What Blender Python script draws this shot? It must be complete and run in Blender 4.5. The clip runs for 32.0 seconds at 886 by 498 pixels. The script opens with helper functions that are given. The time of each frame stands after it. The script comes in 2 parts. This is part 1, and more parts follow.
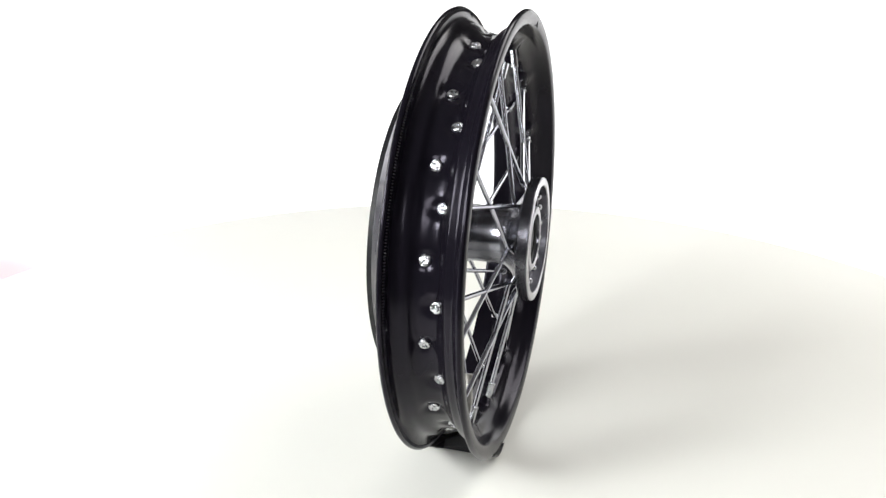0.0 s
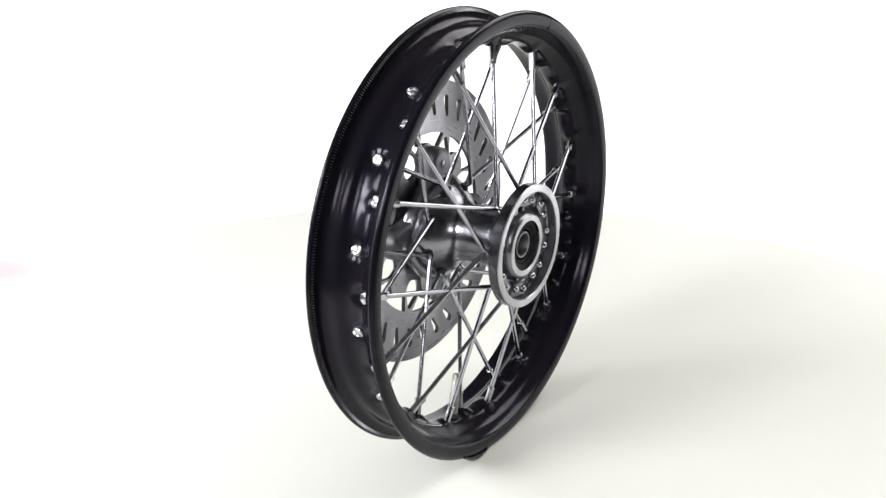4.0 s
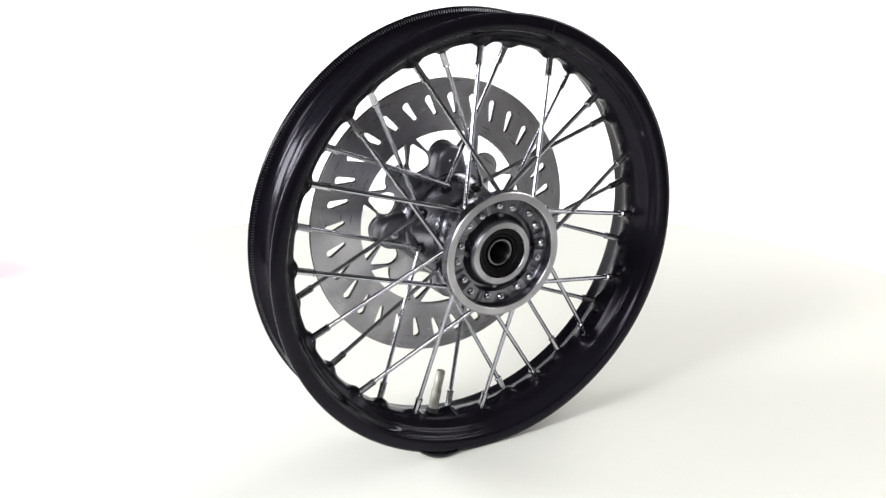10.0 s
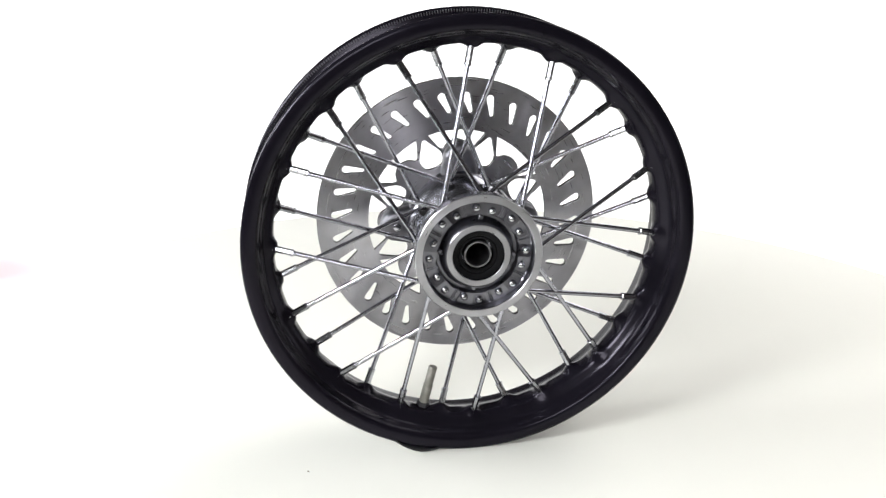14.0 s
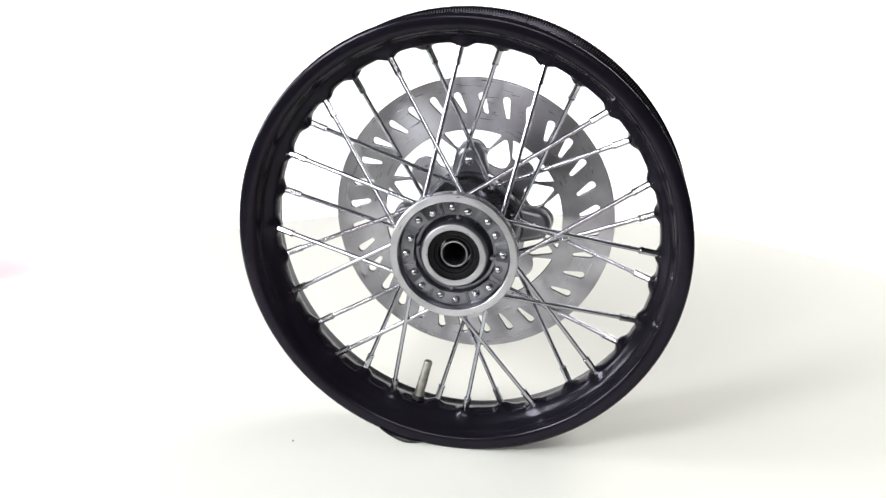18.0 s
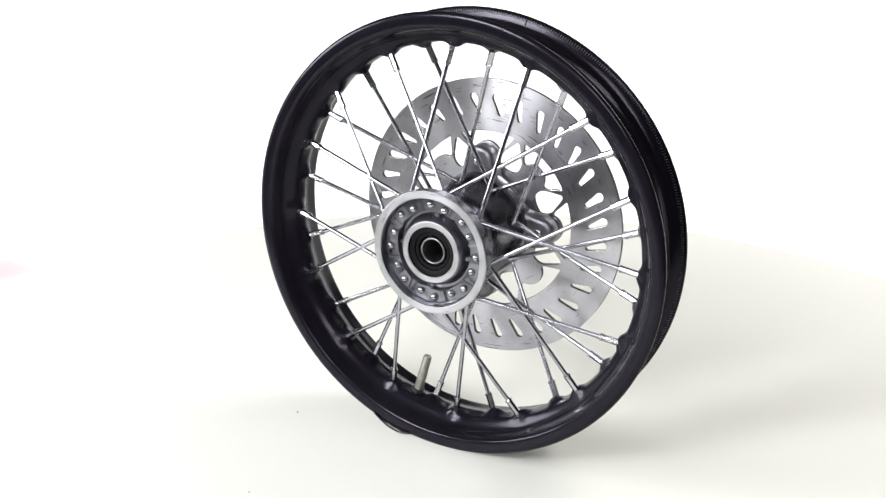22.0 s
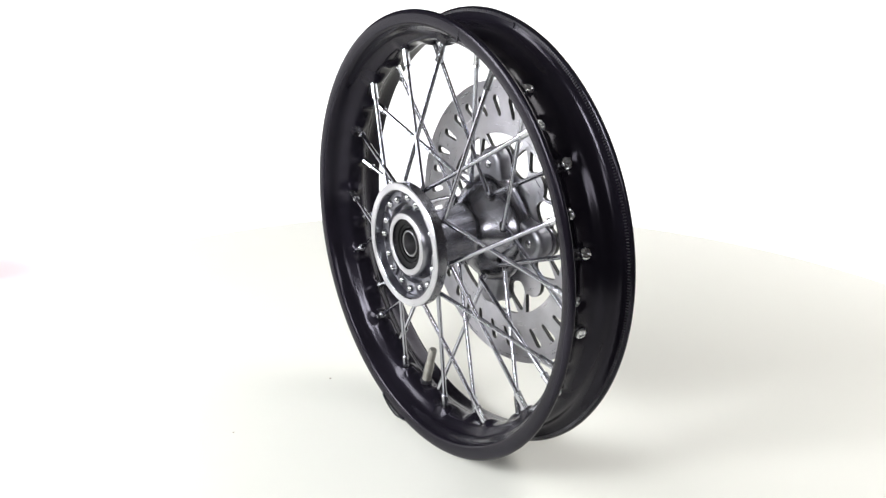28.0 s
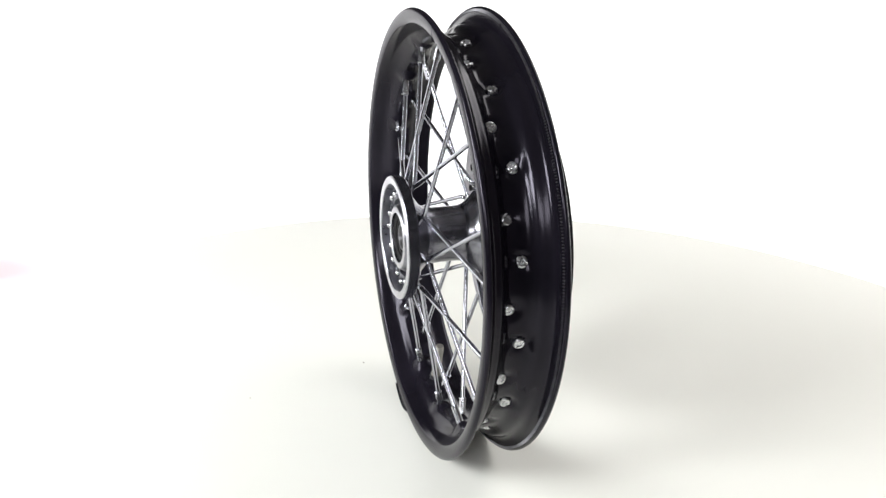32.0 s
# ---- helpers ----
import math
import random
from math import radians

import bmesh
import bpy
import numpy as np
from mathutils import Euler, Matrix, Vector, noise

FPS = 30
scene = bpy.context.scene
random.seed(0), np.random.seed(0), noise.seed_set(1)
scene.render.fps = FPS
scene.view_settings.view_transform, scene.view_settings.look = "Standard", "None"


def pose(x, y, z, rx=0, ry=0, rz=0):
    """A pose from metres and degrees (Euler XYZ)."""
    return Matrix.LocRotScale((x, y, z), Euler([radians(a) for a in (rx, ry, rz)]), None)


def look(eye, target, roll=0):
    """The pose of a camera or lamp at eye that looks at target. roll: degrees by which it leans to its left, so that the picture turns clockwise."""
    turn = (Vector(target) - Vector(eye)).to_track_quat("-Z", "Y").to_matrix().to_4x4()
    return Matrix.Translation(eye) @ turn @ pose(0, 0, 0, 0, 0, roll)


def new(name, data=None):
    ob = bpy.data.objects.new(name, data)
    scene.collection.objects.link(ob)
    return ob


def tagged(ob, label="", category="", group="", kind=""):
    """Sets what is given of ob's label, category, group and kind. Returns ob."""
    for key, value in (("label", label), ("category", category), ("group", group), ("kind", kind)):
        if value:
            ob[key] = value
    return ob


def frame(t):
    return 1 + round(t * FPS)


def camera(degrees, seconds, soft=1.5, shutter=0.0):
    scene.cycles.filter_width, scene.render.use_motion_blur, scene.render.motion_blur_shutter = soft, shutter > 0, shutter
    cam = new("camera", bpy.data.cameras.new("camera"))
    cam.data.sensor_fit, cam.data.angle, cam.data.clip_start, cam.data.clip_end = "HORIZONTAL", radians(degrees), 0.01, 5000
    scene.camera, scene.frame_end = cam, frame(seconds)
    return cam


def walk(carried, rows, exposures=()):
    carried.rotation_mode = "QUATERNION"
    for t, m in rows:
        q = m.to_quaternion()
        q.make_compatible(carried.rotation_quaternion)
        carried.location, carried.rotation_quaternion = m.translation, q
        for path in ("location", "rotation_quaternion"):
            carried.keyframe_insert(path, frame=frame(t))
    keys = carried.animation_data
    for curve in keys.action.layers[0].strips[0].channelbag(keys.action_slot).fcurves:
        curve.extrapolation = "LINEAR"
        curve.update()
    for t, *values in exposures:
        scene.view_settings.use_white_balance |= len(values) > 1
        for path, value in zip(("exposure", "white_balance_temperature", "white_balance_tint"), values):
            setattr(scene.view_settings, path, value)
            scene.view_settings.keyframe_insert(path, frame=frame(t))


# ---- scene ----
# ---- camera: it stands still; the turntable turns ----
EYE = Vector((0.0, -0.658, 0.3881))
PITCH, YAW, ROLL = radians(-19.83), radians(1.479), 0.715
AHEAD = Vector((-math.sin(YAW) * math.cos(PITCH), math.cos(YAW) * math.cos(PITCH), math.sin(PITCH)))
cam = camera(51.75, 32.0, soft=1.35)
walk(cam, [(0.0, look(EYE, EYE + AHEAD, ROLL)), (32.0, look(EYE, EYE + AHEAD, ROLL))])

# degrees by which the turntable has turned, second by second
TURN = [(0, 75.81), (1, 71.34), (2, 66.8), (3, 62.21), (4, 57.61), (5, 52.99), (6, 48.36), (7, 43.71), (8, 39.05), (9, 34.35), (10, 29.63), (11, 24.88), (12, 20.1), (13, 15.29), (14, 10.47), (15, 5.64), (16, 0.82), (17, -3.99), (18, -8.77), (19, -13.52), (20, -18.22), (21, -22.87), (22, -27.47), (23, -32.01), (24, -36.51), (25, -40.96), (26, -45.39), (27, -49.79), (28, -54.19), (29, -58.58), (30, -62.97), (31, -67.34), (32, -71.68)]

# ---- world and lights ----
world = bpy.data.worlds.new("studio")
scene.world = world
world.use_nodes = True
bg = world.node_tree.nodes["Background"]
bg.inputs["Color"].default_value = (0.95, 0.97, 1.0, 1)
bg.inputs["Strength"].default_value = 0.03
scene.view_settings.exposure = 0.0


def area_lamp(name, eye, target, sx, sy, power, color):
    data = bpy.data.lights.new(name, "AREA")
    data.shape, data.size, data.size_y, data.energy, data.color = "RECTANGLE", sx, sy, power, color
    ob = new(name, data)
    ob.matrix_world = look(eye, target)
    return ob


area_lamp("side_softbox", (-1.35, -0.1, 0.6), (0.0, 0.0, 0.12), 0.5, 0.5, 16, (0.98, 0.99, 1.0))
area_lamp("softbox_key", (-0.95, -0.85, 0.78), (-0.05, 0.0, 0.1), 0.4, 0.4, 19, (0.98, 0.99, 1.0))
# fill added low at the right rear to brighten the table's right edge
area_lamp("right_rear_fill", (0.95, 0.65, 1.1), (0.5, 0.35, 0.0), 0.9, 0.9, 15, (1.0, 0.98, 0.955))
area_lamp("front_lamp", (-0.35, -2.1, 1.15), (0, 0.0, 0.15), 1.0, 0.45, 16, (1.0, 0.985, 1.0))


# ---- materials ----
def material(name, color, rough=0.5, metal=0.0, grain=None, stain=None, bump=0.0, bump_scale=200.0, spec=0.5, coat=0.0):
    """A surface with fine grain (scale, rough swing), broad stains (scale, dark share) and relief."""
    m = bpy.data.materials.new(name)
    m.use_nodes = True
    nt = m.node_tree
    b = nt.nodes["Principled BSDF"]
    b.inputs["Base Color"].default_value = (*color, 1)
    b.inputs["Roughness"].default_value = rough
    b.inputs["Metallic"].default_value = metal
    b.inputs["Specular IOR Level"].default_value = spec
    b.inputs["Coat Weight"].default_value = coat
    tc = nt.nodes.new("ShaderNodeTexCoord")

    def noise_node(scale, detail=4.0):
        n = nt.nodes.new("ShaderNodeTexNoise")
        n.inputs["Scale"].default_value, n.inputs["Detail"].default_value = scale, detail
        nt.links.new(tc.outputs["Object"], n.inputs["Vector"])
        return n

    if stain:
        n = noise_node(stain[0], 6.0)
        r = nt.nodes.new("ShaderNodeValToRGB")
        r.color_ramp.elements[0].position, r.color_ramp.elements[1].position = 0.35, 0.7
        r.color_ramp.elements[0].color = (*[c * (1 - stain[1]) for c in color], 1)
        r.color_ramp.elements[1].color = (*color, 1)
        nt.links.new(n.outputs["Fac"], r.inputs["Fac"])
        nt.links.new(r.outputs["Color"], b.inputs["Base Color"])
    if grain:
        n = noise_node(grain[0])
        mr = nt.nodes.new("ShaderNodeMapRange")
        mr.inputs["To Min"].default_value, mr.inputs["To Max"].default_value = rough - grain[1], rough + grain[1]
        nt.links.new(n.outputs["Fac"], mr.inputs["Value"])
        nt.links.new(mr.outputs["Result"], b.inputs["Roughness"])
    if bump:
        n = noise_node(bump_scale, 3.0)
        bp = nt.nodes.new("ShaderNodeBump")
        bp.inputs["Strength"].default_value, bp.inputs["Distance"].default_value = bump, 0.001
        nt.links.new(n.outputs["Fac"], bp.inputs["Height"])
        nt.links.new(bp.outputs["Normal"], b.inputs["Normal"])
    return m


BLACK = material("black_paint", (0.0085, 0.0074, 0.0115), 0.18, grain=(60, 0.05), stain=(25, 0.3), bump=0.03, bump_scale=900, spec=0.18)
BLACK.node_tree.nodes["Principled BSDF"].inputs["Specular Tint"].default_value = (0.88, 0.84, 1.0, 1)
CAST = material("cast_aluminium", (0.31, 0.31, 0.345), 0.24, 1.0, grain=(60, 0.08), stain=(40, 0.45), bump=0.07, bump_scale=130)
CAST_RECESS = material("recess_cast_aluminium", (0.255, 0.255, 0.285), 0.30, 1.0, grain=(120, 0.08), stain=(60, 0.3), bump=0.06, bump_scale=400)
EAR = material("rough_cast_ear", (0.28, 0.28, 0.31), 0.40, 1.0, grain=(120, 0.08), stain=(60, 0.4), bump=0.12, bump_scale=250)
HEAD = material("bright_zinc_head", (0.66, 0.67, 0.69), 0.27, 1.0, grain=(300, 0.1), stain=(200, 0.25), bump=0.15, bump_scale=900)
CHROME = material("zinc_plated_steel", (0.47, 0.475, 0.525), 0.17, 1.0, grain=(200, 0.07), stain=(70, 0.2))
NIPPLE = material("bright_zinc", (0.54, 0.55, 0.58), 0.20, 1.0, grain=(300, 0.1), stain=(120, 0.25), bump=0.1, bump_scale=1200)
RUBBER = material("black_rubber", (0.005, 0.005, 0.006), 0.5, grain=(120, 0.1), stain=(60, 0.3), bump=0.1, bump_scale=800, spec=0.12)
SLEEVE = material("sleeve_steel", (0.24, 0.24, 0.25), 0.36, 1.0, grain=(150, 0.1), stain=(90, 0.3))
CHOCK = material("black_chock_rubber", (0.012, 0.012, 0.014), 0.42, grain=(120, 0.1), stain=(60, 0.3), bump=0.08, bump_scale=600)
DARK = material("dark_steel", (0.06, 0.06, 0.065), 0.4, 0.6, grain=(150, 0.1), stain=(80, 0.3))
CUT = material("black_cut_edge", (0.012, 0.012, 0.013), 0.45, stain=(120, 0.3), spec=0.3)
HOLE_SHADE = material("hole_shade", (0.006, 0.006, 0.007), 0.6, stain=(200, 0.3), spec=0.2)
VALVE = material("dull_brass_nickel", (0.34, 0.33, 0.30), 0.42, 0.8, grain=(200, 0.1), stain=(150, 0.3), bump=0.2, bump_scale=900)
TABLE = material("white_table_top", (0.836, 0.838, 0.778), 0.42, grain=(30, 0.05), stain=(3, 0.015), bump=0.03, bump_scale=300)
EDGE = material("white_table_rim", (0.78, 0.78, 0.74), 0.5, stain=(6, 0.03))
# unseen room surfaces: dark for black reflections, pale overhead and warm east for bounce
WALL = material("dark_unseen_wall", (0.07, 0.065, 0.065), 0.8, stain=(2, 0.1), bump=0.05, bump_scale=60)
CEILING = material("pale_bounce_surface", (0.5, 0.49, 0.48), 0.8, stain=(2, 0.05))
EAST = material("warm_bounce_wall", (0.30, 0.27, 0.26), 0.8, stain=(2, 0.1))
KNURL = material("black_knurl", (0.20, 0.20, 0.21), 0.30, 0.8, stain=(300, 0.3))
FLOOR = material("dark_floor", (0.16, 0.14, 0.13), 0.6, stain=(2, 0.1))
PALE_SPECK = material("tan_crumb", (0.58, 0.52, 0.42), 0.8, stain=(400, 0.2))
SPECK = material("grey_crumb", (0.42, 0.38, 0.33), 0.8, stain=(400, 0.2))


def turned_metal(name, color, rough, swing, aniso, relief):
    """Ground or turned metal: arcs of fine scratches round the axle, a few slanting ones, and broad cloudy wear."""
    m = material(name, color, rough, 1.0, stain=(35, 0.3))
    nt = m.node_tree
    b = nt.nodes["Principled BSDF"]
    b.inputs["Anisotropic"].default_value = aniso
    b.inputs["Anisotropic Rotation"].default_value = 0.25

    def node(kind, **sockets):
        n = nt.nodes.new(kind)
        for key, value in sockets.items():
            n.inputs[key.replace("_", " ")].default_value = value
        return n

    around = node("ShaderNodeTangent")
    around.direction_type, around.axis = "RADIAL", "Y"
    nt.links.new(around.outputs["Tangent"], b.inputs["Tangent"])
    tc = node("ShaderNodeTexCoord")
    flat = node("ShaderNodeVectorMath")
    flat.operation = "MULTIPLY"
    flat.inputs[1].default_value = (1, 0, 1)
    length = node("ShaderNodeVectorMath")
    length.operation = "LENGTH"
    unit = node("ShaderNodeVectorMath")
    unit.operation = "NORMALIZE"
    nt.links.new(tc.outputs["Object"], flat.inputs[0])
    nt.links.new(flat.outputs["Vector"], length.inputs[0])
    nt.links.new(flat.outputs["Vector"], unit.inputs[0])
    # streaks: slow along the arc, quick along the radius
    spread = node("ShaderNodeVectorMath")
    spread.operation = "SCALE"
    spread.inputs["Scale"].default_value = 5.0
    nt.links.new(unit.outputs["Vector"], spread.inputs[0])
    reach = node("ShaderNodeMath")
    reach.operation = "MULTIPLY"
    reach.inputs[1].default_value = 700.0
    nt.links.new(length.outputs["Value"], reach.inputs[0])
    streak = node("ShaderNodeTexNoise", Scale=1.0, Detail=4.0)
    streak.noise_dimensions = "4D"
    nt.links.new(spread.outputs["Vector"], streak.inputs["Vector"])
    nt.links.new(reach.outputs["Value"], streak.inputs["W"])
    gloss = node("ShaderNodeMapRange", From_Min=0.3, From_Max=0.7, To_Min=rough - swing, To_Max=rough + swing)
    nt.links.new(streak.outputs["Fac"], gloss.inputs["Value"])
    nt.links.new(gloss.outputs["Result"], b.inputs["Roughness"])
    # handling scratches at a slant
    turn = node("ShaderNodeMapping", Rotation=(0, 0.6, 0), Scale=(40, 40, 900))
    nt.links.new(tc.outputs["Object"], turn.inputs["Vector"])
    cross = node("ShaderNodeTexNoise", Scale=1.0, Detail=2.0)
    nt.links.new(turn.outputs["Vector"], cross.inputs["Vector"])
    both = node("ShaderNodeMath")
    both.operation = "MULTIPLY_ADD"
    both.inputs[1].default_value = 0.25
    nt.links.new(cross.outputs["Fac"], both.inputs[0])
    nt.links.new(streak.outputs["Fac"], both.inputs[2])
    bp = node("ShaderNodeBump", Strength=relief, Distance=0.0005)
    nt.links.new(both.outputs["Value"], bp.inputs["Height"])
    nt.links.new(bp.outputs["Normal"], b.inputs["Normal"])
    return m


DISC = turned_metal("ground_steel", (0.595, 0.588, 0.63), 0.32, 0.07, 0.9, 0.07)
MACHINED = turned_metal("turned_aluminium", (0.63, 0.627, 0.665), 0.38, 0.13, 0.5, 0.35)


def backdrop_material():
    """A white backdrop whose own glow stands in for studio light, with a faint pink patch low on one side."""
    m = bpy.data.materials.new("glowing_backdrop")
    m.use_nodes = True
    nt = m.node_tree
    b = nt.nodes["Principled BSDF"]
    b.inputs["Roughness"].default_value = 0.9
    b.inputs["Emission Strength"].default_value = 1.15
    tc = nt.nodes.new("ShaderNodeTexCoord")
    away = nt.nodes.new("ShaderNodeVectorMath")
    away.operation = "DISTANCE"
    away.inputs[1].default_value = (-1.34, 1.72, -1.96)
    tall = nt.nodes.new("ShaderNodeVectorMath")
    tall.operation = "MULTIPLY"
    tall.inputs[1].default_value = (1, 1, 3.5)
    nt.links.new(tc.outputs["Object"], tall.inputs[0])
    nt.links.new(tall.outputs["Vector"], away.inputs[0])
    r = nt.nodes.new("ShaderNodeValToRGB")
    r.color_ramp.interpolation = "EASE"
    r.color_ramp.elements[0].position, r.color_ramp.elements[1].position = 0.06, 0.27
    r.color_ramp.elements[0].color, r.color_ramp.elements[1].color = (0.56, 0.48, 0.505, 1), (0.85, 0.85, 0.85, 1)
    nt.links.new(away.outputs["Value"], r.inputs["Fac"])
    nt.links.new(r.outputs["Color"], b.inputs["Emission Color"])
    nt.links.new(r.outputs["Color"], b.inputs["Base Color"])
    return m


BACKDROP = backdrop_material()


# ---- mesh helpers ----
def solid(name, verts, faces, mat, sharp=35):
    me = bpy.data.meshes.new(name)
    me.from_pydata(verts, [], faces)
    bm = bmesh.new()
    bm.from_mesh(me)
    bmesh.ops.recalc_face_normals(bm, faces=bm.faces)
    bm.to_mesh(me)
    bm.free()
    for p in me.polygons:
        p.use_smooth = True
    me.set_sharp_from_angle(angle=radians(sharp))
    me.materials.append(mat)
    return me


def put(name, me, parent=None, label="", m=None):
    ob = new(name, me)
    if parent:
        ob.parent = parent
    if m is not None:
        ob.matrix_basis = m
    return tagged(ob, label)


def lathe(name, profile, mat, seg=96, shift=None, sharp=35, closed=True):
    """Turn a profile of (y, r) round the y axis. shift(y, r, a) moves a point along its radius."""
    verts, faces, n = [], [], len(profile)
    for i in range(seg):
        a = 2 * math.pi * i / seg
        for y, r in profile:
            q = r + (shift(y, r, a) if shift else 0)
            verts.append((q * math.cos(a), y, q * math.sin(a)))
    for i in range(seg):
        j = (i + 1) % seg
        for k in range(n if closed else n - 1):
            l = (k + 1) % n
            faces.append((i * n + k, i * n + l, j * n + l, j * n + k))
    if not closed:
        faces.append([i * n for i in range(seg)])
        faces.append([i * n + n - 1 for i in range(seg)])
    return solid(name, verts, faces, mat, sharp)


def tube(name, path, radii, mat, seg=12, sharp=40, flat=0):
    """A round bar along a path of points, with a radius at each. flat: this many flats instead of a circle."""
    path = [Vector(p) for p in path]
    seg = flat or seg
    verts, faces = [], []
    ref = None
    for i, p in enumerate(path):
        d = (path[min(i + 1, len(path) - 1)] - path[max(i - 1, 0)])
        d = d.normalized() if d.length > 1e-9 else Vector((0, 0, 1))
        if ref is None:
            ref = d.orthogonal().normalized()
        u = (ref - d * ref.dot(d)).normalized()
        ref = u
        v = d.cross(u)
        for k in range(seg):
            a = 2 * math.pi * k / seg
            verts.append(p + radii[i] * (math.cos(a) * u + math.sin(a) * v))
    for i in range(len(path) - 1):
        for k in range(seg):
            l = (k + 1) % seg
            faces.append((i * seg + k, i * seg + l, (i + 1) * seg + l, (i + 1) * seg + k))
    faces.append(range(seg))
    faces.append(range((len(path) - 1) * seg, len(path) * seg))
    return solid(name, verts, [tuple(f) for f in faces], mat, sharp)


def plate(name, loops, y, thick, mat, bevel=0.0003, round_steps=1):
    """A flat plate cut to loops of (x, z): the outline first, then its holes."""
    cu = bpy.data.curves.new(name, "CURVE")
    cu.dimensions, cu.fill_mode, cu.extrude, cu.bevel_depth, cu.bevel_resolution = "2D", "BOTH", thick / 2 - bevel, bevel, round_steps
    for loop in loops:
        s = cu.splines.new("POLY")
        s.points.add(len(loop) - 1)
        for q, (x, z) in zip(s.points, loop):
            q.co = (x, z, 0, 1)
        s.use_cyclic_u = True
    ob = new(name, cu)
    bpy.context.view_layer.update()
    me = bpy.data.meshes.new_from_object(ob.evaluated_get(bpy.context.evaluated_depsgraph_get()))
    bpy.data.objects.remove(ob)
    bpy.data.curves.remove(cu)
    me.transform(Matrix.Translation((0, y, 0)) @ Matrix.Rotation(radians(90), 4, "X"))
    me.name = name
    me.materials.clear()
    me.materials.append(mat)
    for p in me.polygons:
        p.use_smooth = False
    return me


def polar(r, deg):
    return (r * math.cos(radians(deg)), r * math.sin(radians(deg)))


def rounded(points, radius, steps=5):
    """A closed loop with its corners rounded."""
    out, n = [], len(points)
    for i in range(n):
        a, b, c = (Vector(points[(i + k - 1) % n]) for k in range(3))
        rad = radius[i] if isinstance(radius, (list, tuple)) else radius
        u, v = a - b, c - b
        cut = min(rad, u.length * 0.48, v.length * 0.48)
        if cut < 1e-5:
            out.append(tuple(b))
            continue
        p, q = b + u.normalized() * cut, b + v.normalized() * cut
        for k in range(steps + 1):
            s = k / steps
            out.append(tuple((1 - s) ** 2 * p + 2 * s * (1 - s) * b + s * s * q))
    return out


def empty(name, label, category):
    return tagged(new(name), label, category)


# ---- the room, unseen: added to shape reflections and bounced light ----
def box(name, x0, x1, y0, y1, z0, z1, mat, bev=0.0):
    bm = bmesh.new()
    bmesh.ops.create_cube(bm, size=1)
    bmesh.ops.transform(bm, verts=bm.verts, matrix=Matrix.Translation(((x0 + x1) / 2, (y0 + y1) / 2, (z0 + z1) / 2)) @ Matrix.Diagonal((x1 - x0, y1 - y0, z1 - z0, 1)))
    if bev:
        bmesh.ops.bevel(bm, geom=bm.edges[:], offset=bev, segments=2, affect="EDGES", profile=0.5)
    me = bpy.data.meshes.new(name)
    bm.to_mesh(me)
    bm.free()
    me.materials.append(mat)
    return me


for nm, dims, mat in (
    ("floor", (-3, 3, -3, 3, -0.85, -0.75), FLOOR),
    ("unseen_wall_north", (-3, 3, 3, 3.1, -0.75, 2.6), WALL),
    ("unseen_wall_south", (-3, 3, -3.1, -3, -0.75, 2.6), WALL),
    ("unseen_wall_west", (-3.1, -3, -3, 3, -0.75, 2.6), WALL),
    ("unseen_wall_east", (3, 3.1, -3, 3, -0.75, 2.6), EAST),
    ("unseen_ceiling", (-3.1, 3.1, -3.1, 3.1, 2.6, 2.7), CEILING),
):
    tagged(put(nm, box(nm, *dims, mat)), kind="structure")
# a self-lit white sheet hung behind the table, with unseen wings added round both sides
plan = [(1.9, -0.2)] + [(1.1 + 0.8 * math.sin(radians(90 - 15 * s)), 0.95 + 0.8 * math.cos(radians(90 - 15 * s))) for s in range(6)] + [(1.1, 1.75), (-1.1, 1.75)] + [(-1.1 - 0.8 * math.sin(radians(15 * s)), 0.95 + 0.8 * math.cos(radians(15 * s))) for s in range(1, 7)] + [(-1.9, -0.2)]
verts, faces = [], []
for x, y in plan:
    for z in (-0.75, 0.5):
        verts += [(x, y, z), (x * 1.006, y * 1.006, z)]
for i in range(len(plan) - 1):
    p, q = 4 * i, 4 * i + 4
    faces += [(p, q, q + 2, p + 2), (p + 1, p + 3, q + 3, q + 1), (p + 2, q + 2, q + 3, p + 3), (p, p + 1, q + 1, q)]
faces += [(0, 2, 3, 1), (len(verts) - 4, len(verts) - 3, len(verts) - 1, len(verts) - 2)]
tagged(put("backdrop", solid("backdrop", verts, faces, BACKDROP, 60)), "plain white studio backdrop sheet behind the table, glowing of itself", kind="structure")

# ---- the round turntable, its axle a little off the middle of its top ----
TOP_R, TOP_X = 0.597, 0.028
turntable = empty("turntable", "round white turntable with a smooth matt top", "turntable")
prof = [(0.0, 0.0001), (0.0, 0.2), (0.0, 0.45), (0.0, TOP_R - 0.012), (-0.002, TOP_R - 0.005), (-0.006, TOP_R - 0.001), (-0.012, TOP_R), (-0.024, TOP_R - 0.001), (-0.03, TOP_R - 0.006), (-0.03, 0.0001)]
me = lathe("turntable_top", prof, TABLE, 192, closed=False)
me.transform(Matrix.Rotation(radians(90), 4, "X"))
put("top", me, turntable, m=pose(TOP_X, 0, 0))
me = lathe("turntable_post", [(-0.032, 0.0001), (-0.032, 0.16), (-0.06, 0.16), (-0.06, 0.05), (-0.70, 0.05), (-0.70, 0.28), (-0.75, 0.30), (-0.75, 0.0001)], EDGE, 64, closed=False)
me.transform(Matrix.Rotation(radians(90), 4, "X"))
put("post", me, turntable)

# ---- the wheel: axle along y, the disc on +y ----
WX, WY, R = 0.0, -0.0094, 0.165
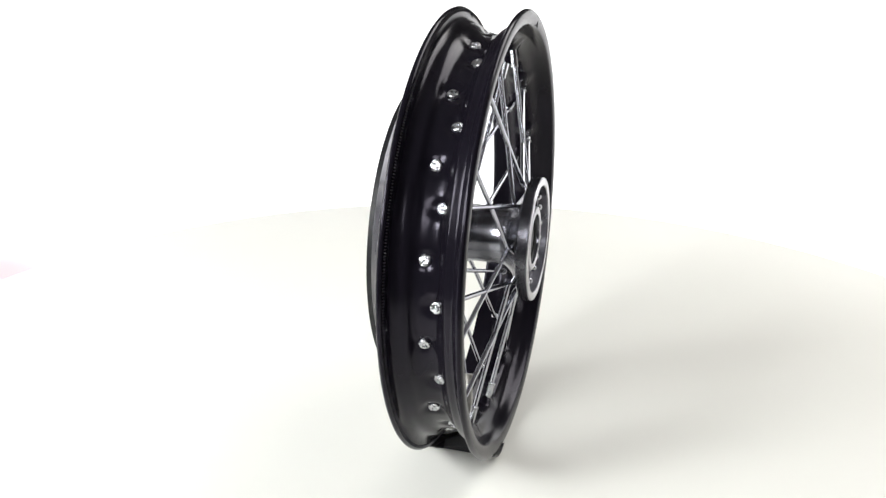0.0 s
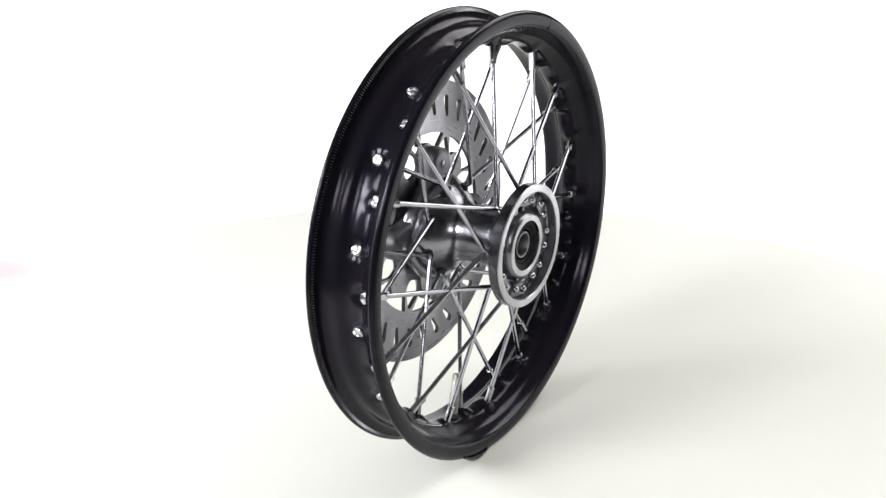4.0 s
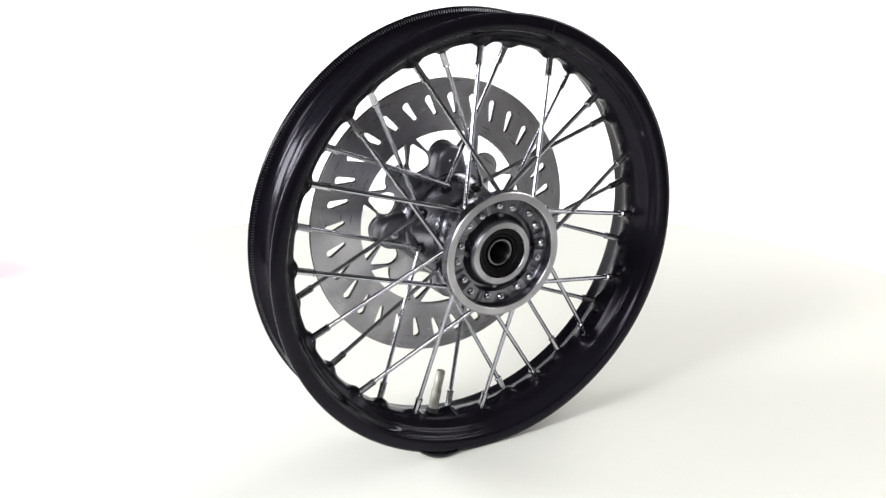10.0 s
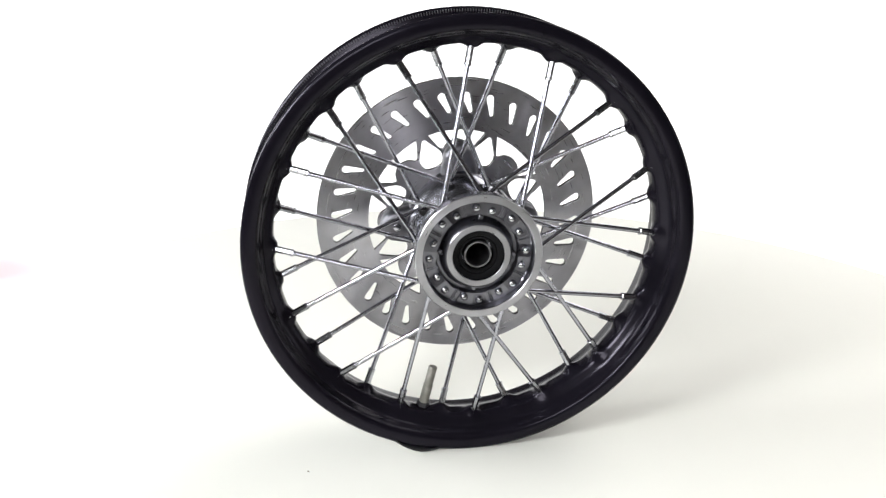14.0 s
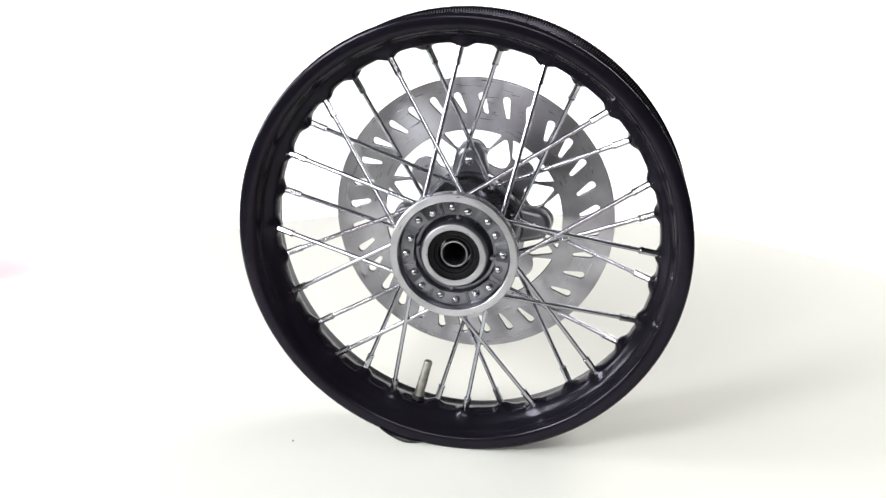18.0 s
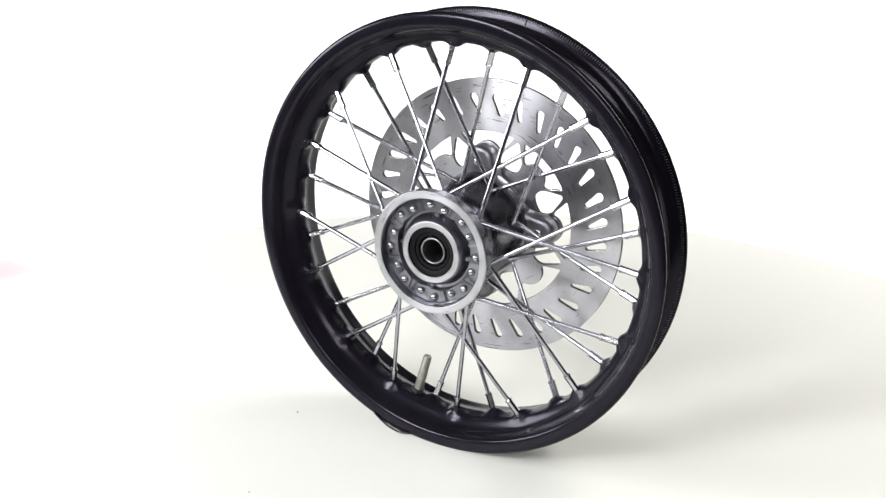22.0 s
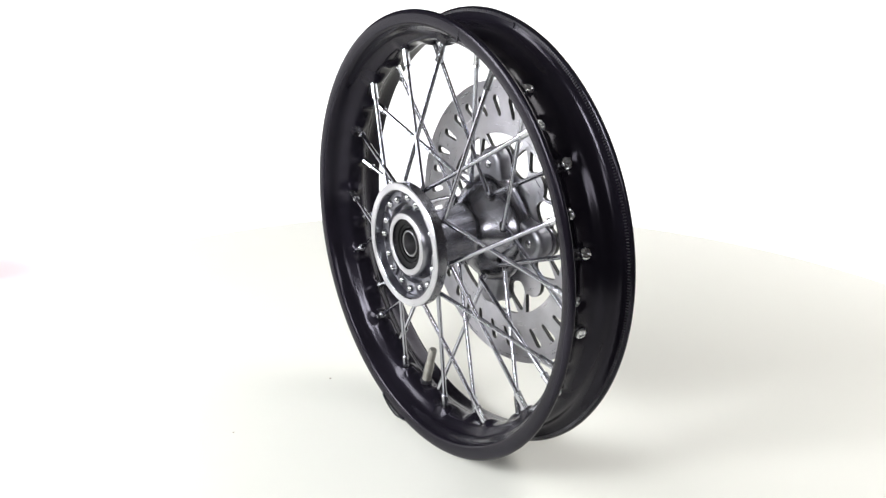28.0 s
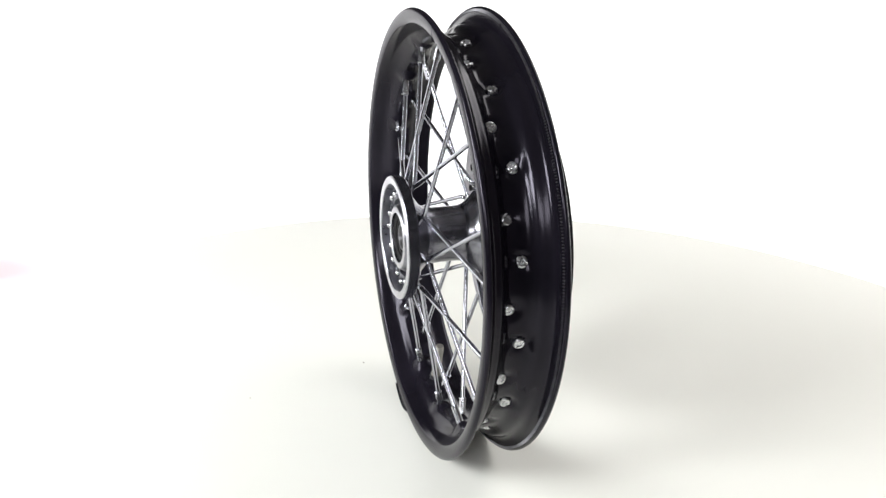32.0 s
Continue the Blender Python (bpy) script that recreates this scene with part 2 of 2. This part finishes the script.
wheel = empty("motorcycle_wheel", "black spoked motorcycle wheel with brake disc, standing upright", "wheel")
AXLE = pose(0, 0, R)
C = -0.004  # middle of the rim


# degrees by which the drilled spoke holes stray from an even pitch
DRILL = (-0.1, 0.7, -0.5, 0.0, -0.9, -0.5, -1.2, -0.2, -1.0, 0.6, 0.9, 1.6, 1.0, 2.3, 1.9, 2.4, 1.2, 2.7, 0.6, 0.5, 0.2, 0.3, -1.3, -1.4, -1.0, -1.1, -2.0, -1.0, -0.8, 0.6, -0.7, 0.1)


def head_angle(k):
    return 90.6 - 11.25 * k + DRILL[k]


def head_y(k):
    return -0.0024 if k % 2 else -0.0096


# rim: tyre side from the near lip to the far lip, then back along the hub side
def smooth_curve(points, steps=3):
    """A Catmull-Rom curve through points."""
    out = []
    for i in range(len(points) - 1):
        p0, p1, p2, p3 = (Vector(points[min(max(i + k, 0), len(points) - 1)]) for k in (-1, 0, 1, 2))
        for s in range(steps):
            t = s / steps
            out.append(tuple(0.5 * (2 * p1 + (p2 - p0) * t + (2 * p0 - 5 * p1 + 4 * p2 - p3) * t * t + (3 * p1 - p0 - 3 * p2 + p3) * t ** 3)))
    return out + [tuple(points[-1])]


crest = [(0.0272, 0.1600), (0.0272, 0.1624), (0.0267, 0.1643), (0.0256, 0.1655), (0.0243, 0.1657), (0.0231, 0.1648), (0.0223, 0.1625), (0.0214, 0.1590),
         (0.0198, 0.1562), (0.0170, 0.1546), (0.0138, 0.1536), (0.0112, 0.1520), (0.0088, 0.1495), (0.0064, 0.1481), (0.0035, 0.1475), (0.0, 0.1473)]
near_half = smooth_curve([(0.0256, 0.1551), (0.0264, 0.1563), (0.0269, 0.1580)] + crest, 2)
far_half = smooth_curve([(0.0262, 0.1512), (0.0267, 0.1538), (0.0270, 0.1572)] + crest, 2)
tyre_side = [(C - y, r) for y, r in near_half] + [(C + y, r) for y, r in reversed(far_half[:-1])]
# hub side: the seat beyond the well comes lower than the near one, which ends in a crisp edge
far_inner = [(0.0258, 0.1507)] + smooth_curve([(0.0245, 0.1501), (0.0215, 0.1498), (0.0175, 0.1495), (0.0135, 0.1490), (0.0100, 0.1479), (0.0070, 0.1456), (0.0045, 0.1441), (0.0020, 0.1435), (0.0, 0.1433)], 2)
near_inner = [(0.0252, 0.1548)] + smooth_curve([(0.0240, 0.1541), (0.0215, 0.1531), (0.0182, 0.1522), (0.0152, 0.1507), (0.0128, 0.1483), (0.0104, 0.1456), (0.0084, 0.1443), (0.0050, 0.1436), (0.0, 0.1433)], 2)
hub_side = [(C + y, r) for y, r in far_inner] + [(C - y, r) for y, r in reversed(near_inner[:-1])]


def dimple(y, r, a):
    if r > 0.1515:
        return 0.0
    near = round((90.6 - math.degrees(a)) / 11.25)
    best = 1.0
    for k in (near - 1, near, near + 1):
        da = (head_angle(k % 32) - math.degrees(a) + 180) % 360 - 180
        best = min(best, (radians(da) * 0.146) ** 2 + (0.85 * (y - head_y(k % 32))) ** 2)
    deep, wide = (0.0034, 0.0060) if r < 0.1455 else (0.0021, 0.0058)
    return -deep * math.exp(-((best / wide ** 2) ** 1.5))


rim = put("rim", lathe("rim", tyre_side + hub_side, BLACK, 512, dimple, sharp=50), wheel, "glossy black painted rim with punched spoke seats", AXLE)
for deg, y in ((74.2, C - 0.0269), (76.0, C + 0.0217)):
    x, z = polar(0.159, deg)
    me = box("weld_seam", -0.0004, 0.0004, -0.0004, 0.0004, -0.0045, 0.0045, BLACK, 0.0002)
    put("weld_seam", me, rim, m=Matrix.Translation((x, y, z)) @ Matrix.Rotation(radians(90 - deg), 4, "Y"))
# fine knurl on the tyre side of the far lip
verts, faces = [], []
N = 520
for i in range(N):
    a0 = 2 * math.pi * i / N
    for da, dy in ((-0.0034, 0.0003), (0.0, -0.0007), (0.0034, 0.0003)):
        for r, y in ((0.1622, 0.0221), (0.1642, 0.0228)):
            verts.append((r * math.cos(a0 + da), C + y + dy, r * math.sin(a0 + da)))
    b = i * 6
    faces += [(b, b + 2, b + 3, b + 1), (b + 2, b + 4, b + 5, b + 3)]
put("knurled_band", solid("knurled_band", verts, faces, KNURL, 10), rim, "fine dark knurl round the rim lip")["kind"] = "stuff"

# hub: barrel, near flange with a recess, bell on the disc side
near_flange = [(-0.0348, 0.0292), (-0.0384, 0.0299), (-0.0392, 0.0306), (-0.0392, 0.0388), (-0.0400, 0.0397), (-0.0462, 0.0400), (-0.0467, 0.0405), (-0.0467, 0.0452), (-0.0460, 0.0460), (-0.0392, 0.0460), (-0.0384, 0.0452), (-0.0378, 0.0430),
               (-0.0366, 0.0388), (-0.0345, 0.0345), (-0.0310, 0.0288), (-0.0280, 0.0250), (-0.0250, 0.0224), (-0.0210, 0.0212)]
bell = smooth_curve([(-0.0120, 0.0209), (0.0020, 0.0211), (0.0065, 0.0219), (0.0100, 0.0236), (0.0135, 0.0263), (0.0190, 0.0318), (0.0234, 0.0361), (0.0280, 0.0398), (0.0330, 0.0418), (0.0360, 0.0424)], 3)
bell += [(0.0385, 0.0420), (0.0400, 0.0300), (0.0480, 0.0290), (0.0520, 0.0280), (0.0520, 0.0180), (0.0300, 0.0172), (-0.0300, 0.0172), (-0.0390, 0.0180), (-0.0440, 0.0186), (-0.0440, 0.0231), (-0.0432, 0.0240), (-0.0405, 0.0250), (-0.0365, 0.0260), (-0.0348, 0.0272)]


def four_square(y, r, a):
    """The bell swells a little towards its four ears."""
    if y < 0.0 or r < 0.0215:
        return 0.0
    w = min(y / 0.026, 1.0)
    return 0.0014 * w * w * (3 - 2 * w) * math.cos(4 * (a - radians(1.5)))


hub = put("hub", lathe("hub", near_flange + bell, CAST, 160, four_square, sharp=32), wheel, "grey cast aluminium hub with a machined flange", AXLE)
hub.data.materials.append(CAST_RECESS)
for p in hub.data.polygons:  # the recess in the flange takes the darker, rougher cast metal
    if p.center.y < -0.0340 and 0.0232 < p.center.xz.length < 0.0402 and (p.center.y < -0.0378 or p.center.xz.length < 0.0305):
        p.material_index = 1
put("flange_ring", lathe("flange_ring", [(-0.0467, 0.0403), (-0.0471, 0.0407), (-0.0471, 0.0452), (-0.0465, 0.0458), (-0.0462, 0.0450)], MACHINED, 128, sharp=20), hub, "bright machined face of the flange")
put("bearing_boss_ring", lathe("boss_ring", [(-0.0440, 0.0187), (-0.0444, 0.0190), (-0.0444, 0.0225), (-0.0440, 0.0230)], MACHINED, 96), hub, "bright machined ring round the bearing")
put("oil_seal", lathe("oil_seal", [(-0.0330, 0.0112), (-0.0395, 0.0114), (-0.0407, 0.0119), (-0.0410, 0.0132), (-0.0406, 0.0136), (-0.0406, 0.0142), (-0.0416, 0.0147), (-0.0421, 0.0160), (-0.0424, 0.0182), (-0.0420, 0.0186), (-0.0370, 0.0187), (-0.0330, 0.0150)], RUBBER, 96), hub, "black rubber bearing seal")
put("axle_spacer", lathe("axle_spacer", [(0.0300, 0.0001), (0.0300, 0.0083), (-0.0402, 0.0083), (-0.0408, 0.0086), (-0.0410, 0.0092), (-0.0408, 0.0098), (-0.0402, 0.0101), (0.0520, 0.0101), (0.0520, 0.0001)], SLEEVE, 64, closed=False), hub, "thin bright steel axle sleeve with an empty bore")
# four ears on the disc side, each with a bolt
for q in range(4):
    deg = 1.5 + 90 * q
    loop = []
    for s in range(13):
        a = radians(-90 + 15 * s)
        loop.append((0.0505 + 0.0080 * math.cos(a), 0.0080 * math.sin(a)))
    loop = [(0.024, -0.0150), (0.036, -0.0112)] + loop + [(0.036, 0.0112), (0.024, 0.0150)]
    me = plate("ear", [loop], 0.0373, 0.0146, EAR, 0.0042, 3)
    for p in me.polygons:
        p.use_smooth = True
    me.set_sharp_from_angle(angle=radians(50))
    ear = put("disc_mount_ear", me, hub, m=Matrix.Rotation(radians(-deg), 4, "Y"))
    me = tube("bolt", [(0.0500, 0.0310, 0), (0.0500, 0.0294, 0), (0.0500, 0.0290, 0)], [0.0032, 0.0032, 0.0027], NIPPLE, 14)
    put("bolt_end", me, ear)
# raised pads round the spoke heads, each folded into two facets, with a double rib between each two
for q in range(8):
    deg = 39.5 + 45 * q
    lean = (0.10, -0.06, 0.05, -0.09, 0.08, -0.05, 0.03, -0.08)[q]
    ux, uz = polar(1, deg + 90)
    verts, faces = [], []
    for side in (-1, 1):
        outline = [polar(0.0296, deg), polar(0.0390, deg), polar(0.0392, deg + side * 9), polar(0.0389, deg + side * 16.8), polar(0.0375, deg + side * 17.4), polar(0.0305, deg + side * 15)]
        o, n = len(verts), len(outline)
        verts += [(x, -0.0378, z) for x, z in outline]
        for x, z in outline:
            u = x * ux + z * uz
            verts.append((x, -0.0409 + 0.11 * abs(u) - lean * u, z))
        faces.append(tuple(range(o + n, o + 2 * n)))
        faces += [(o + i, o + (i + 1) % n, o + n + (i + 1) % n, o + n + i) for i in range(1, n)]
    put("spoke_pad", solid("spoke_pad", verts, faces, CAST_RECESS, 8), hub)
    for off in (-1.2, 1.2):
        (x0, z0), (x1, z1) = polar(0.0296, deg + 22.5 + off), polar(0.0394, deg + 22.5 + off)
        put("rib", tube("rib", [(x0, -0.0393, z0), (x1, -0.0393, z1)], [0.0005, 0.0006], CAST_RECESS, 8), hub)
for q in range(4):
    x, z = polar(0.0268, 86 + 90 * q)
    put("cast_nub", tube("cast_nub", [(x, -0.0340, z), (x, -0.0382, z), (x, -0.0387, z)], [0.0020, 0.0018, 0.0012], CAST_RECESS, 12), hub)

# brake disc
holes = []
for k in range(32):
    deg = 8.3 + 11.25 * k
    (xo, zo), (xi, zi) = polar(0.0972, deg), polar(0.0857, deg - 2.9)
    d = math.degrees(math.atan2(zo - zi, xo - xi))
    loop = []
    for s in range(9):
        p = polar(0.0034, d - 85 + 170 * s / 8)
        loop.append((xo + p[0], zo + p[1]))
    for s in range(7):
        p = polar(0.0019, d + 95 + 170 * s / 6)
        loop.append((xi + p[0], zi + p[1]))
    holes.append(loop)
for k in range(8):
    deg = 1.5 + 45 * k
    loop = [polar(0.0715, deg - 19 + 38 * s / 10) for s in range(11)]
    cx, cz = polar(0.0525, deg)
    arc = []
    for s in range(9):
        p = polar(0.0112, deg + 72 - 144 * s / 8)
        arc.append((cx + p[0], cz + p[1]))
    loop = rounded(loop + [polar(0.0585, deg + 13.5)] + arc + [polar(0.0585, deg - 13.5)], 0.0012, 3)
    holes.append(loop)
    j = deg + 22.5
    loop = rounded([polar(0.0690, j + 1.2), polar(0.0690, j - 1.2), polar(0.0555, j - 10.5), polar(0.0465, j - 9.5), polar(0.0450, j), polar(0.0465, j + 9.5), polar(0.0555, j + 10.5)], [0.002, 0.002, 0.004, 0.005, 0.001, 0.005, 0.004], 4)
    holes.append(loop)
circle = [polar(0.1111, 360 * s / 256) for s in range(256)]
middle = [polar(0.0300, 360 * s / 64) for s in range(64)]
disc = put("brake_disc", plate("brake_disc", [circle, middle] + holes, 0.0464, 0.0036, DISC, 0.0003), wheel, "slotted ground steel brake disc with dark cut edges", AXLE)
disc.data.materials.append(CUT)
for p in disc.data.polygons:
    p.material_index = 0 if abs(p.normal.y) > 0.9 else 1
for q in range(4):
    x, z = polar(0.0515, 1.5 + 90 * q)
    put("disc_bolt", tube("disc_bolt", [(x, 0.0480, z), (x, 0.0535, z), (x, 0.0545, z)], [0.0058, 0.0058, 0.0048], NIPPLE, flat=6), disc)

# spokes and nipples
def slotted_head(at, out, turn):
    """A cheese head with a screwdriver slot across it and the spoke's end in the middle."""
    u = out.orthogonal().normalized()
    v = out.cross(u)
    ca, sa = math.cos(radians(turn)), math.sin(radians(turn))
    u, v = ca * u + sa * v, ca * v - sa * u
    rings = ((0.0037, -0.0030), (0.0040, -0.0006), (0.00395, 0.0006), (0.0036, 0.0013), (0.0030, 0.0017), (0.0023, 0.0018), (0.0018, 0.0017), (0.0017, 0.0008), (0.0010, 0.0008), (0.0009, 0.0012), (0.0003, 0.0013))
    verts, faces, seg = [], [], 28
    for r, h in rings:
        for i in range(seg):
            c, e = r * math.cos(2 * math.pi * i / seg), r * math.sin(2 * math.pi * i / seg)
            deep = 0.0007 if abs(e) < 0.0007 and r > 0.0014 and h > 0.0 else 0.0
            verts.append(at + u * c + v * e + out * (h - deep))
    for j in range(len(rings) - 1):
        for i in range(seg):
            l = (i + 1) % seg
            faces.append((j * seg + i, j * seg + l, (j + 1) * seg + l, (j + 1) * seg + i))
    faces += [tuple(range(seg)), tuple(range((len(rings) - 1) * seg, len(rings) * seg))]
    return solid("nipple_head", verts, faces, HEAD, 30)


for k in range(32):
    a = head_angle(k)
    hx, hz = polar(0.1490, a)
    head = Vector((hx, head_y(k), hz))
    if k % 2 == 0:  # to the near flange
        turn = 43.5 if k % 4 == 0 else -34.0
        flat = a - DRILL[k] + turn
        aim = Vector((*polar(0.0370, flat), -0.0330)).xzy
        d = (aim - head).normalized()
        elbow = aim - d * next(s / 4000 for s in range(200) if (aim - d * s / 4000).xz.length > 0.0412)
        ex, ez = elbow.xz
        root = Vector((*(polar(0.0349, flat + 3.9) if k % 4 == 0 else polar(0.0332, flat - 5.2)), -0.0392)).xzy
    else:
        if k % 4 == 1:  # straight into its hole
            ex, ez = polar(0.0330, a - DRILL[k] + 32.3)
            elbow = Vector((ex, 0.0225, ez))
            root = elbow + (elbow - head).normalized() * 0.006
        else:  # bent over the shoulder of the bell
            ex, ez = polar(0.0378, a - DRILL[k] - 40.0)
            elbow = Vector((ex, 0.0165, ez))
            root = Vector((ex * 0.84, 0.0235, ez * 0.84))
    d = (elbow - head).normalized()
    start, bend, dip = head + d * 0.006, elbow - d * 0.0022, elbow + (root - elbow).normalized() * 0.0022
    path = [start] + [(1 - u) ** 2 * bend + 2 * u * (1 - u) * elbow + u * u * dip for u in (0, 0.25, 0.5, 0.75, 1)] + [root]
    spoke = put("spoke", tube("spoke", path, [0.00168] * 7, CHROME, 12), wheel, m=AXLE)
    # nipple: shank inside the rim, domed head outside
    shank = [head + d * s for s in (0.004, 0.0188, 0.0192, 0.0204, 0.0208)]
    nip = put("nipple", tube("nipple", shank, [0.0026, 0.0026, 0.0029, 0.0029, 0.0023], NIPPLE, flat=8, sharp=25), wheel, m=AXLE)
    out = -d
    put("nipple_head", slotted_head(head + d * 0.003, out, 40 * k), nip)
    # a dark disc that paints the shade inside the hole that the spoke comes out of
    if k % 2:
        hy, hr = 0.0203, 0.0342
        nrm = Vector((0.70 * math.cos(math.atan2(ez, ex)), -0.71, 0.70 * math.sin(math.atan2(ez, ex))))
    else:
        hy, hr, nrm = -0.0363, 0.0385, Vector((0.34 * math.cos(math.atan2(ez, ex)), 0.94, 0.34 * math.sin(math.atan2(ez, ex))))
    at = Vector((*polar(hr, math.degrees(math.atan2(ez, ex))), 0)).xzy
    at.y = hy
    put("spoke_hole_shade", tube("spoke_hole_shade", [at - nrm * 0.002, at + nrm * 0.0002], [0.0030, 0.0030], HOLE_SHADE, 14), hub)
# heads of the near spokes in the flange's recess
for q in range(8):
    for r, deg in ((0.0349, 2.9 + 45 * q), (0.0332, -16.3 + 45 * q)):
        x, z = polar(r, deg)
        put("spoke_head", tube("spoke_head", [(x, -0.0390, z), (x, -0.0411, z), (x, -0.0420, z), (x, -0.0428, z), (x, -0.0433, z), (x, -0.0435, z)], [0.0029, 0.0029, 0.0026, 0.0020, 0.0012, 0.0003], NIPPLE, 14, sharp=60), hub)

# valve stem
tip, foot = Vector((-0.0257, -0.0021, -0.1063)), Vector((-0.0342, -0.0035, -0.1400))
ax = (tip - foot).normalized()
L = (tip - foot).length
stem = put("valve_stem", tube("valve_stem", [foot + ax * s for s in (0, L * 0.55, L * 0.57, L - 0.001, L)], [0.0038, 0.0038, 0.0034, 0.0034, 0.0029], VALVE, 20), wheel, "dull grey metal valve stem", AXLE)
put("valve_nut", tube("valve_nut", [foot + ax * s for s in (-0.001, 0.0035, 0.004)], [0.0052, 0.0052, 0.0044], DARK, flat=6), stem)

# ---- the black rubber chock under the rim ----
chock = empty("wheel_chock", "small black rubber chock wedged under the wheel rim", "chock")
verts, faces = [], []
ys = [-0.0322, -0.0316, -0.0305, -0.0270, -0.0230, -0.0205, -0.0160, -0.0100, -0.0040, 0.0020, 0.0080, 0.0125, 0.0155, 0.0185, 0.0235, 0.0255, 0.0263]
xs = [-0.0250 - 0.0335 * i / 15 for i in range(16)]
bot = [0.0104 * max(0.0, (-0.036 - x) / 0.0225) ** 1.8 + 0.0016 * max(0.0, (x + 0.034) / 0.009) for x in xs]
n = len(xs)
for j, y in enumerate(ys):
    # two wedges under the rim's lips, and a lower saddle between them that fills the well
    s = min(max((abs(y + 0.004) - 0.0160) / 0.0035, 0), 1)
    wedge = s * s * (3 - 2 * s)
    crown = 0.0075 * max(0.0, 1 - ((y + 0.004) / 0.019) ** 2)
    edge = {0: 0.0022, 1: 0.0007, len(ys) - 1: 0.0008}.get(j, 0.0)
    front = [(-0.0250 + (x + 0.0250) * (0.52 + 0.48 * wedge), b * wedge) for x, b in zip(xs, bot)]
    for x, b in front:
        verts.append((x, y, b + edge))
    for i, (x, b) in enumerate(front):
        top = R - math.sqrt(0.1652 ** 2 - x * x) - 0.0004 + crown
        if i > n - 6:
            low = 0.0042 * max(0.2, 1 - ((y + 0.004) / 0.021) ** 2) + 0.0013 * (n - 1 - i)
            top = top * wedge + min(top, low) * (1 - wedge)
        if y < -0.0304:  # the part before the rim slopes away
            top = b + (top - b) * (0.35 + 0.5 * (y + 0.0322) / 0.0018)
        verts.append((x, y, max(top - edge, b + edge + 0.0003)))
for j in range(len(ys) - 1):
    p, q = j * 2 * n, (j + 1) * 2 * n
    for i in range(n - 1):
        faces.append((p + i, p + i + 1, q + i + 1, q + i))
        faces.append((p + n + i, q + n + i, q + n + i + 1, p + n + i + 1))
    faces.append((p, q, q + n, p + n))
    faces.append((p + n - 1, p + 2 * n - 1, q + 2 * n - 1, q + n - 1))
for p in (0, (len(ys) - 1) * 2 * n):
    for i in range(n - 1):
        faces.append((p + i, p + n + i, p + n + i + 1, p + i + 1))
put("chock_body", solid("chock_body", verts, faces, CHOCK, 40), chock)

# ---- two crumbs on the table ----
def crumb_of(radius, mat, label):
    bm = bmesh.new()
    bmesh.ops.create_icosphere(bm, subdivisions=2, radius=radius)
    for v in bm.verts:
        v.co *= 1 + 0.35 * noise.noise(v.co * 900)
        v.co.z *= 0.45
    me = bpy.data.meshes.new("crumb")
    bm.to_mesh(me)
    bm.free()
    me.materials.append(mat)
    return tagged(put("crumb", me), label, "crumb", "crumbs on the table")


crumb = crumb_of(0.0009, SPECK, "tiny grey-brown crumb lying on the white table")
pale_crumb = crumb_of(0.0007, PALE_SPECK, "tiny pale tan crumb lying on the white table")


def motions():
    """Everything on the turntable goes round with it."""
    for thing, (x, y, z) in ((turntable, (0, 0, 0)), (wheel, (WX, WY, 0)), (chock, (WX, WY, 0)), (crumb, (-0.1255, -0.0555, 0.0004)), (pale_crumb, (-0.0859, -0.1628, 0.0003))):
        walk(thing, [(t, Matrix.Rotation(radians(a), 4, "Z") @ pose(x, y, z)) for t, a in TURN])


motions()
